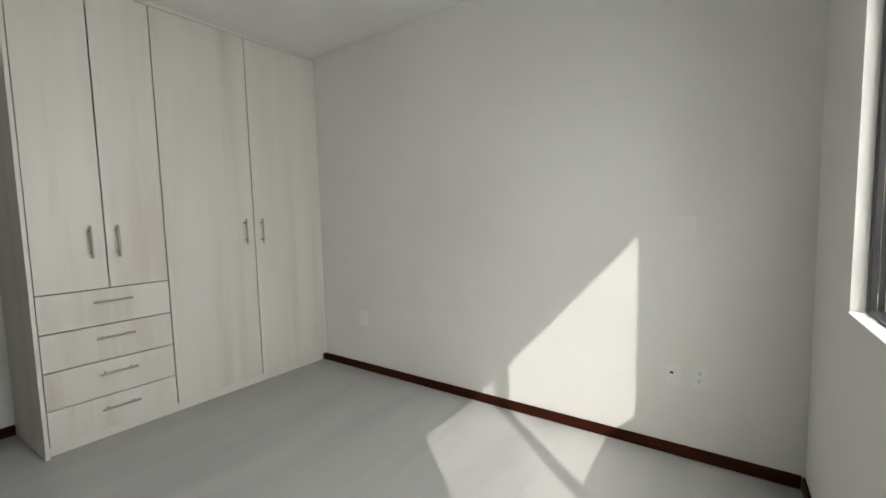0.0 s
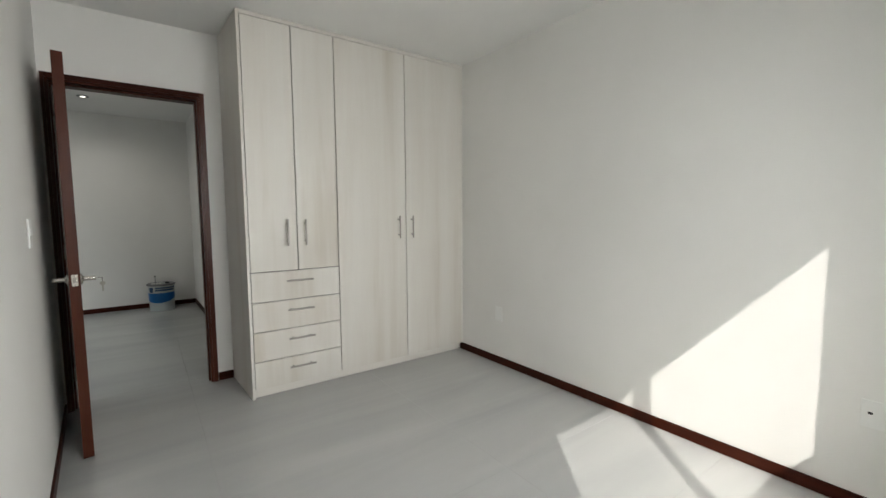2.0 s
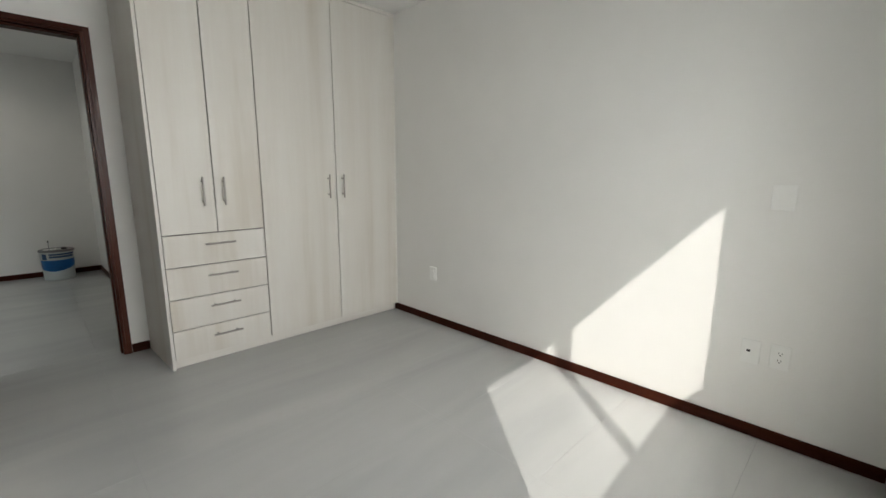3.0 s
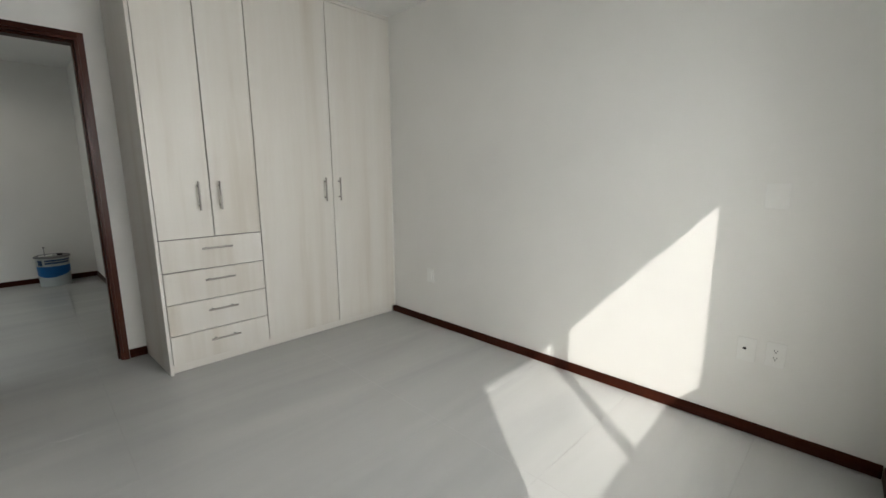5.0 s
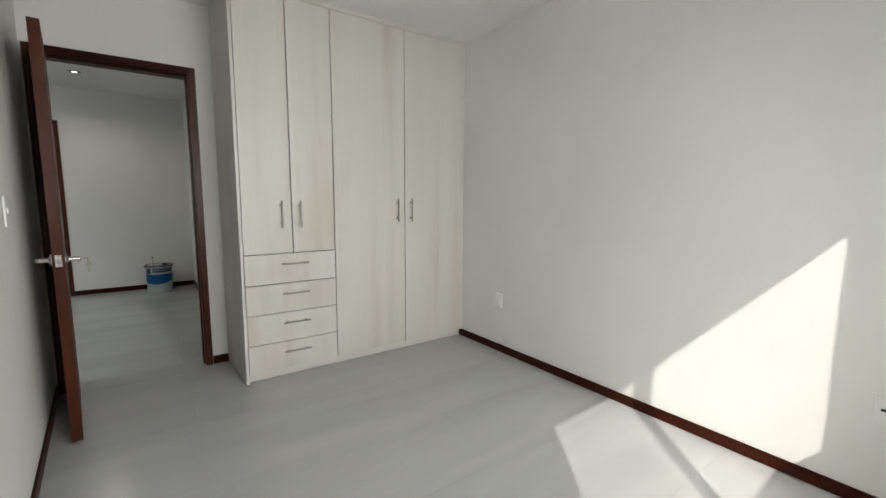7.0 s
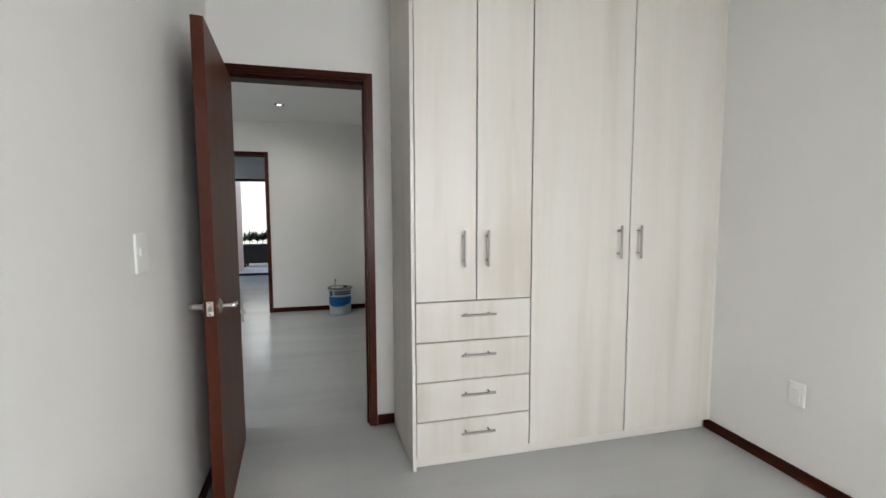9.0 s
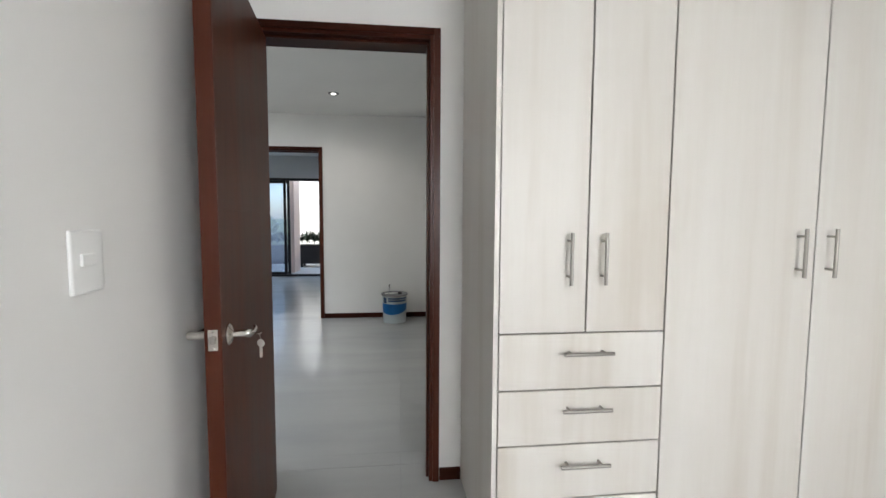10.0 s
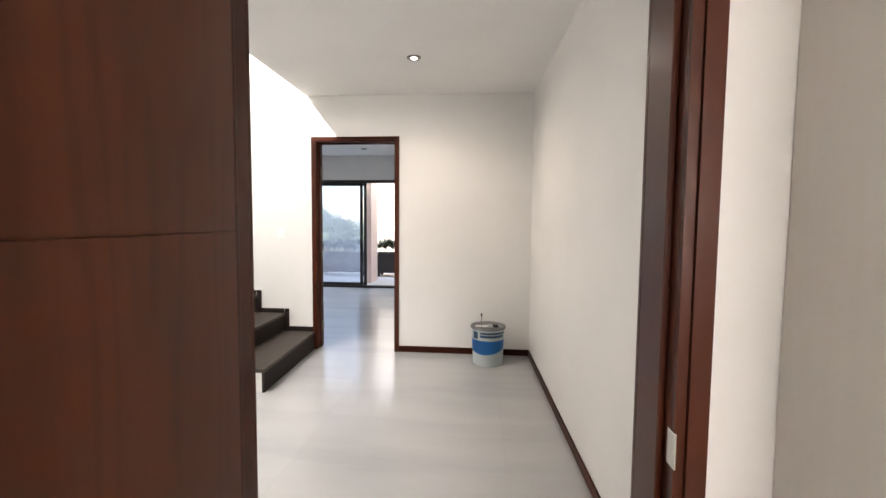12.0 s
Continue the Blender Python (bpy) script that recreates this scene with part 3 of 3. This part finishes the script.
wall_plate("light_switch", "white plastic light switch beside the door", "light switch", SOUTH @ pose(-2.328 - DOORWALL, 0, 1.205, 0, 0, 180), 0.098, 0.126, rockers=[(-0.004, 0.004, 0.040, 0.024)], deep=0.008, round_=0.005)
wall_plate("power_outlet", "white plastic double outlet low on the wall", "outlet", north(-0.046, 0.432), 0.075, 0.118, holes=duplex(0), deep=0.0045, round_=0.0018, plastic=OLDPLASTIC)
wall_plate("tv_outlet", "white cable outlet plate with a small black socket", "outlet", north(-0.158, 0.428), 0.075, 0.118, holes=[(-0.008, 0.004, 0.015, 0.011)], deep=0.0045, round_=0.0018, plastic=OLDPLASTIC)
wall_plate("blank_plate", "square white blank cover plate on the wall", "cover plate", north(-0.115, 1.170), 0.088, 0.115, deep=0.0045, round_=0.0018, plastic=OLDPLASTIC)
wall_plate("wall_outlet", "white plastic outlet plate near the wardrobe", "outlet", north(-2.379, 0.432), 0.078, 0.118, rockers=[(0.002, 0, 0.036, 0.066)], deep=0.011, round_=0.005)
wall_plate("stair_switch", "small white switch on the stair wall", "light switch", pose(FAR, -1.940, 1.212, 0, 0, 90), 0.075, 0.118, rockers=[(0, 0, 0.022, 0.026)])


# ---- hall ----
def downlight(name, x, y, z, lit):
    d = thing(name, "round recessed ceiling downlight" + (", lit" if lit else ", off"), "ceiling light")
    bm = bmesh.new()
    lathe(bm, [(0.030, 0.0), (0.055, -0.001), (0.054, -0.006), (0.046, -0.010), (0.034, -0.0075), (0.027, -0.0065)], 32, Matrix.Translation((x, y, z)))
    part("trim_ring", bm, DARKTIN, d, "dull metal trim ring", True)
    bm = bmesh.new()
    lathe(bm, [(0.022, -0.006), (0.025, -0.0095), (0.018, -0.0125), (0.008, -0.0135)], 24, Matrix.Translation((x, y, z)))
    part("lamp", bm, LAMPGLOW if lit else BLACKHOLE, d, "", True)


_spot = bpy.data.lights.new("downlight_beam", "SPOT")
_spot.energy, _spot.spot_size, _spot.spot_blend, _spot.shadow_soft_size, _spot.color = 14, radians(160), 0.8, 0.03, (1.0, 0.96, 0.90)
new("downlight_beam", _spot).matrix_world = look((-5.985, -0.407, CEIL - 0.03), (-5.985, -0.407, 0))
downlight("ceiling_light", -5.985, -0.407, CEIL, True)
downlight("ceiling_light", -10.20, -1.97, R2C, False)


def paint_bucket():
    m = Matrix.Translation((-6.665, 0.212, 0)) @ Matrix.Diagonal((1.03, 1.03, 0.935, 1))
    b = thing("paint_bucket", "used blue and white metal paint bucket with lid", "bucket", m)

    def r_at(z):
        return 0.138 + 0.010 * z / 0.37

    bm = bmesh.new()
    lathe(bm, [(0.134, 0.001), (0.138, 0.004), (r_at(0.10), 0.10), (r_at(0.12) + 0.0015, 0.115), (r_at(0.13), 0.13), (r_at(0.36), 0.36), (0.150, 0.372)], 48, m)
    part("body", bm, BUCKETWHITE, b, "pale scuffed bucket body", True)

    def wrap(name, material, a0, a1, low, high, off, label=""):
        bm = bmesh.new()
        cols, rows_ = 36, 4
        grid = []
        for i in range(cols + 1):
            f = i / cols
            a = radians(a0 + (a1 - a0) * f)
            lo_z, hi_z = low(f), high(f)
            grid.append([bm.verts.new(((r_at(lo_z + (hi_z - lo_z) * j / rows_) + off) * math.cos(a), (r_at(lo_z + (hi_z - lo_z) * j / rows_) + off) * math.sin(a), lo_z + (hi_z - lo_z) * j / rows_)) for j in range(rows_ + 1)])
        for i in range(cols):
            for j in range(rows_):
                bm.faces.new((grid[i][j], grid[i + 1][j], grid[i + 1][j + 1], grid[i][j + 1]))
        bmesh.ops.solidify(bm, geom=bm.faces[:], thickness=0.0006)
        bm.transform(m)
        part(name, bm, material, b, label, True)

    wrap("label_band", BLUE, -128, 92, lambda f: 0.118 + 0.075 * abs(2 * f - 1) ** 1.6, lambda f: 0.262, 0.0016, "bright blue printed band")
    wrap("print_block", NAVY, -62, -40, lambda f: 0.272, lambda f: 0.345, 0.0016, "dark blue printed block")
    wrap("print_bar", NAVY, -30, 70, lambda f: 0.325, lambda f: 0.345, 0.0016, "dark unreadable line of print")
    wrap("print_bar", NAVY, -30, 64, lambda f: 0.292, lambda f: 0.316, 0.0016, "dark unreadable line of print")
    bm = bmesh.new()
    lathe(bm, [(0.148, 0.364), (0.160, 0.366), (0.163, 0.374), (0.160, 0.384), (0.150, 0.387), (0.146, 0.379), (0.100, 0.378), (0.020, 0.3785)], 48, m)
    part("lid", bm, DARKTIN, b, "grey metal lid with raised rim", True)
    bm = bmesh.new()
    arc = []
    for i in range(21):
        a = math.pi * i / 20
        arc.append((0.151 * math.cos(a), -0.062, 0.376 + 0.118 * math.sin(a) ** 0.7))
    tube(bm, arc, 0.0022, 6)
    bm.transform(m)
    bail = part("bail", bm, DARKTIN, b, "thin wire bail handle, raised", True)
    bm = bmesh.new()
    tube(bm, [arc[8], arc[9], arc[10], arc[11], arc[12]], 0.0075, 10)
    bm.transform(m)
    part("grip", bm, BRISTLE, bail, "black plastic grip", True)

    p = thing("paint_brush", "flat paint brush lying on the bucket lid", "paint brush")
    pm = m @ pose(0.075, -0.02, 0.388, 0, 0, 4)
    bm = bmesh.new()
    tube(bm, [(0, -0.095, 0.010), (0, -0.06, 0.010), (0, -0.02, 0.009), (0, 0.02, 0.009)], 0.008, 10, 1.5)
    bm.transform(pm)
    part("brush_handle", bm, PLASTIC, p, "pale handle", True)
    bm = softbox(-0.030, 0.030, 0.018, 0.060, 0.0, 0.020, 0.003)
    bm.transform(pm)
    part("ferrule", bm, TIN, p)
    bm = softbox(-0.028, 0.028, 0.060, 0.108, 0.001, 0.022, 0.006)
    bm.transform(pm)
    part("bristles", bm, BRISTLE, p)


paint_bucket()


def staircase():
    s = thing("staircase", "stair with dark treads and white sides", "stairs", kind="structure")
    rise, going = 0.187, 0.300
    x0, x1 = FAR + 0.001, STAIR_X
    wall_end = [-1.585] + [-1.910 - going * i for i in range(9)]
    open_end = [-1.535] + [-1.875 - going * i for i in range(9)]

    def wedge(a0, a1, b0, b1, z0, z1, over=0.0):
        """A flat-topped block whose front runs from y = a0 at the wall to a1 at the open side, its back from b0 to b1."""
        bm = bmesh.new()
        ring = [(x0, a0), (x1 + over, a1), (x1 + over, b1), (x0, b0)]
        lo = [bm.verts.new((x, y, z0)) for x, y in ring]
        hi = [bm.verts.new((x, y, z1)) for x, y in ring]
        bm.faces.new(lo[::-1])
        bm.faces.new(hi)
        for k in range(4):
            bm.faces.new((lo[k], lo[(k + 1) % 4], hi[(k + 1) % 4], hi[k]))
        return bm

    for i in range(9):
        z = rise * (i + 1)
        a0, a1 = wall_end[i], open_end[i]
        b0, b1 = (wall_end[i + 1], open_end[i + 1]) if i < 8 else (-4.599, -4.599)
        part("step_body", wedge(a0 - 0.020, a1 - 0.020, b0, b1, 0.001, z - 0.031), WALL, s, "white plastered step side")
        part("riser", soft(wedge(a0, a1, a0 - 0.0195, a1 - 0.0195, 0.001 if i == 0 else z - rise + 0.0005, z - 0.0305), 0.001), RISER, s, "dark riser board")
        part("tread", soft(wedge(a0 + 0.004, a1 + 0.004, b0 + 0.0005, b1 + 0.0005, z - 0.030, z, 0.004), 0.003), STONE, s, "grey-brown tread")
        bm = bmesh.new()
        if i < 8:
            box(bm, x0, x0 + 0.012, b0 + 0.051, a0 - 0.004, z + 0.0005, z + 0.046)
            box(bm, x0, x0 + 0.012, b0 + 0.005, b0 + 0.050, z + 0.0005, z + rise + 0.046)
        else:
            box(bm, x0, x0 + 0.012, b0 + 0.002, a0 - 0.004, z + 0.0005, z + 0.046)
        part("skirting", bm, RISER, s, "dark stepped skirting")

    g = thing("glass_balustrade", "clear frameless glass panel beside the stair", "balustrade")
    ya, yb = -1.635, -3.6
    slope = rise / going
    bm = bmesh.new()
    prof = [(ya, 0.02), (ya, 1.010), (yb, 1.010 + slope * (ya - yb)), (yb, 0.02 + slope * (ya - yb) * 0.9), (ya - 0.25, 0.02)]
    f = [bm.verts.new((STAIR_X + 0.045, y, z)) for y, z in prof]
    h = [bm.verts.new((STAIR_X + 0.055, y, z)) for y, z in prof]
    bm.faces.new(f)
    bm.faces.new(h[::-1])
    for i in range(len(prof)):
        j = (i + 1) % len(prof)
        bm.faces.new((f[i], f[j], h[j], h[i]))
    p = part("glass_panel", bm, GREENGLASS, g)
    p.visible_shadow = False
    for y, z in ((ya - 0.06, 0.075), (ya - 0.9, 0.62), (ya - 0.9, 0.50)):
        bm = bmesh.new()
        rod(bm, (STAIR_X + 0.001, y, z), (STAIR_X + 0.060, y, z), 0.011, sides=20)
        part("standoff", bm, CHROME, g, "round steel standoff", True)
    bm = bmesh.new()
    tube(bm, [(STAIR_X + 0.050, ya - 0.01, 1.028), (STAIR_X + 0.050, yb, 1.028 + slope * (ya - yb))], 0.016, 12)
    part("handrail", bm, CHROME, g, "slim steel rail on the glass", True)


staircase()


# ---- far room: sliding doors ----
def sliding_doors():
    d = thing("sliding_door", "black aluminium sliding glass door, one leaf open", "door", kind="structure")
    xa, xb = GLASS - 0.120, GLASS - 0.010
    for a in ((xa, xb, GA, GA + 0.05, 0.001, GT), (xa, xb, GB - 0.05, GB, 0.001, GT), (xa, xb, GA + 0.05, GB - 0.05, GT - 0.055, GT), (xa, xb, GA + 0.05, GB - 0.05, 0.001, 0.045)):
        part("door_frame", softbox(*a, 0.003), ALU, d)

    def sash(x, a, b, material):
        fr = 0.055
        for q in ((a, a + fr, 0.046, GT - 0.056), (b - fr, b, 0.046, GT - 0.056), (a + fr, b - fr, 0.046, 0.046 + fr), (a + fr, b - fr, GT - 0.056 - fr, GT - 0.056)):
            part("sash", softbox(x, x + 0.040, *q, 0.003), ALU, d)
        bm = bmesh.new()
        box(bm, x + 0.017, x + 0.023, a + fr, b - fr, 0.046 + fr, GT - 0.056 - fr)
        p = part("pane", bm, material, d)
        p.visible_shadow = False

    sash(xa + 0.010, GA + 0.05, -2.150, TINTED)
    sash(xa + 0.056, GA + 0.12, -2.218, TINTED)
    bm = softbox(xa + 0.097, xa + 0.125, -2.256, -2.236, 0.92, 1.12, 0.004)
    part("pull_handle", bm, ALU, d)


sliding_doors()


# ---- terrace ----
bm = bmesh.new()
box(bm, -14.6, GLASS - 0.151, -7.5, 3.5, -0.159, -0.006)
structure("terrace", bm, TERRACE, "pale tiled terrace outside the glass doors", "terrace")


def column():
    c = thing("terrace_column", "square terrace column with warm brown render", "column", kind="structure")
    part("shaft", softbox(-12.21, -11.65, -2.327, -2.214, -0.005, 2.75, 0.006), STUCCO, c)


column()


def leaf_blade(bm, base, way, length, width, droop):
    side = way.cross(Vector((0, 0, 1)))
    side = side.normalized() if side.length > 0.05 else Vector((1, 0, 0))
    last = None
    for i in range(5):
        f = i / 4
        p = base + way * length * f + Vector((0, 0, -droop * f * f))
        wd = width * math.sin(math.pi * min(0.97, 0.12 + 0.85 * f)) * 0.5
        row = (bm.verts.new(p - side * wd), bm.verts.new(p + side * wd))
        if last:
            bm.faces.new((last[0], last[1], row[1], row[0]))
        last = row


def planter(x, y0, y1, seed):
    rnd = random.Random(seed)
    p = thing("planter", "dark box planter on short legs with leafy plants", "planter", group="planters on the terrace")
    part("box", softbox(x - 0.22, x + 0.22, y0, y1, 0.09, 0.58, 0.012), PLANTER, p)
    bm = bmesh.new()
    box(bm, x - 0.19, x + 0.19, y0 + 0.03, y1 - 0.03, 0.578, 0.590)
    part("soil", bm, SOIL, p)
    for a in (x - 0.17, x + 0.17):
        for b in (y0 + 0.10, y1 - 0.10):
            part("leg", softbox(a - 0.025, a + 0.025, b - 0.03, b + 0.03, -0.005, 0.0895, 0.004), PLANTER, p)
    y = y0 + 0.07
    while y < y1 - 0.08:
        bm = bmesh.new()
        root = Vector((x + rnd.uniform(-0.08, 0.08), y, 0.585))
        tip = rnd.uniform(0.10, 0.18)
        tube(bm, [root, root + Vector((0.01, 0.005, tip))], 0.009, 6, 0.7)
        for i in range(64):
            a = rnd.uniform(0, 2 * math.pi)
            up = rnd.uniform(0.15, 1.3)
            way = Vector((math.cos(a), math.sin(a), up)).normalized()
            leaf_blade(bm, root + Vector((0, 0, tip * rnd.uniform(0.5, 1.0))), way, rnd.uniform(0.22, 0.44), rnd.uniform(0.030, 0.046), rnd.uniform(0.02, 0.12))
        part("plant", bm, LEAFGREEN, p, "green strap-leaved plant")
        y += rnd.uniform(0.13, 0.18)


planter(-12.97, -2.42, -1.20, 3)
planter(-12.97, -3.88, -2.62, 5)
planter(-12.97, -5.30, -4.05, 8)


def tree(x, y, height, spread, seed):
    rnd = random.Random(seed)
    t = thing("tree", "broad leafy green tree beyond the terrace", "tree", group="trees beyond the terrace")
    bm = bmesh.new()
    root = Vector((x, y, -0.17))
    tube(bm, [root, root + Vector((0.05, 0.03, height * 0.25)), root + Vector((0.0, 0.1, height * 0.5)), root + Vector((0.12, 0.05, height * 0.8))], 0.16, 10, 0.3)
    tips = []
    for i in range(11):
        a = rnd.uniform(0, 2 * math.pi)
        z = height * rnd.uniform(0.3, 0.75)
        start = root + Vector((0.03, 0.06, z))
        end = start + Vector((math.cos(a), math.sin(a), rnd.uniform(0.2, 0.9))) * spread * rnd.uniform(0.5, 0.95)
        tube(bm, [start, (start + end) / 2 + Vector((0, 0, 0.08)), end], 0.05, 6, 0.3)
        tips += [end, (start + end) / 2]
    part("trunk", bm, BARK, t)
    bm = bmesh.new()
    for c in tips:
        for i in range(110):
            o = Vector((rnd.gauss(0, 1), rnd.gauss(0, 1), rnd.gauss(0, 0.75))) * spread * 0.23
            n = Vector((rnd.gauss(0, 1), rnd.gauss(0, 1), rnd.gauss(0, 1))).normalized()
            u = n.orthogonal().normalized() * rnd.uniform(0.05, 0.10)
            v = n.cross(u).normalized() * rnd.uniform(0.03, 0.06)
            q = c + o
            bm.faces.new([bm.verts.new(q + k) for k in (-u, v, u, -v)])
    part("crown", bm, TREEGREEN, t)


tree(-23.0, -7.4, 1.9, 0.75, 11)
tree(-24.5, -6.9, 1.7, 0.7, 12)
tree(-25.0, -9.3, 2.1, 0.9, 13)


def neighbour_house():
    h = thing("neighbour_house", "plain white rendered house beyond the terrace", "house")
    part("wall", softbox(-24.0, -17.0, -3.75, 6.0, -0.17, 5.6, 0.01), OUTWHITE, h)
    part("parapet", softbox(-24.05, -16.95, -3.80, 6.05, 5.6, 5.75, 0.01), STUCCO, h, "thin brown parapet cap")


neighbour_house()


# ---- floors, tile by tile ----
def tiled_floor(name, label, x0, x1, y0, y1, offset):
    bm = bmesh.new()
    box(bm, x0, x1, y0, y1, -0.155, -0.0022)
    fl = structure(name, bm, GROUT, label, "floor")
    tx, ty, gap = 0.60, 1.20, 0.0004
    meshes = {}
    i0 = math.floor((x0 - offset[0]) / tx)
    i = i0
    while offset[0] + i * tx < x1:
        a, b = max(x0, offset[0] + i * tx), min(x1, offset[0] + (i + 1) * tx)
        j = math.floor((y0 - offset[1]) / ty)
        while offset[1] + j * ty < y1:
            c, d = max(y0, offset[1] + j * ty), min(y1, offset[1] + (j + 1) * ty)
            w, h = round(b - a - gap, 4), round(d - c - gap, 4)
            if w > 0.02 and h > 0.02:
                if (w, h) not in meshes:
                    e = 0.0002
                    bm = bmesh.new()
                    lo = [bm.verts.new((sx * w / 2, sy * h / 2, -0.0021)) for sx, sy in ((-1, -1), (1, -1), (1, 1), (-1, 1))]
                    hi = [bm.verts.new((sx * (w / 2 - e), sy * (h / 2 - e), 0)) for sx, sy in ((-1, -1), (1, -1), (1, 1), (-1, 1))]
                    bm.faces.new(hi)
                    for k in range(4):
                        bm.faces.new((lo[k], lo[(k + 1) % 4], hi[(k + 1) % 4], hi[k]))
                    meshes[(w, h)] = mesh_of("tile", bm, TILE)
                t = new("tile", meshes[(w, h)])
                t.parent = fl
                t.location = ((a + b) / 2, (c + d) / 2, 0)
            j += 1
        i += 1


tiled_floor("floor", "pale grey streaked porcelain tile floor of the bedroom", HALLSIDE + 0.005, 0.72, LEFT - 0.1, RIGHT + 0.05, (-3.08, -0.92))
tiled_floor("floor_hall", "pale grey streaked porcelain tile floor of the hall", FARBACK, HALLSIDE + 0.004, -4.6, 0.9, (-3.08, -0.92))
tiled_floor("floor_far_room", "pale grey porcelain tile floor of the far room", GLASS - 0.15, FARBACK - 0.001, R2S, R2N, (-3.08, -0.92))
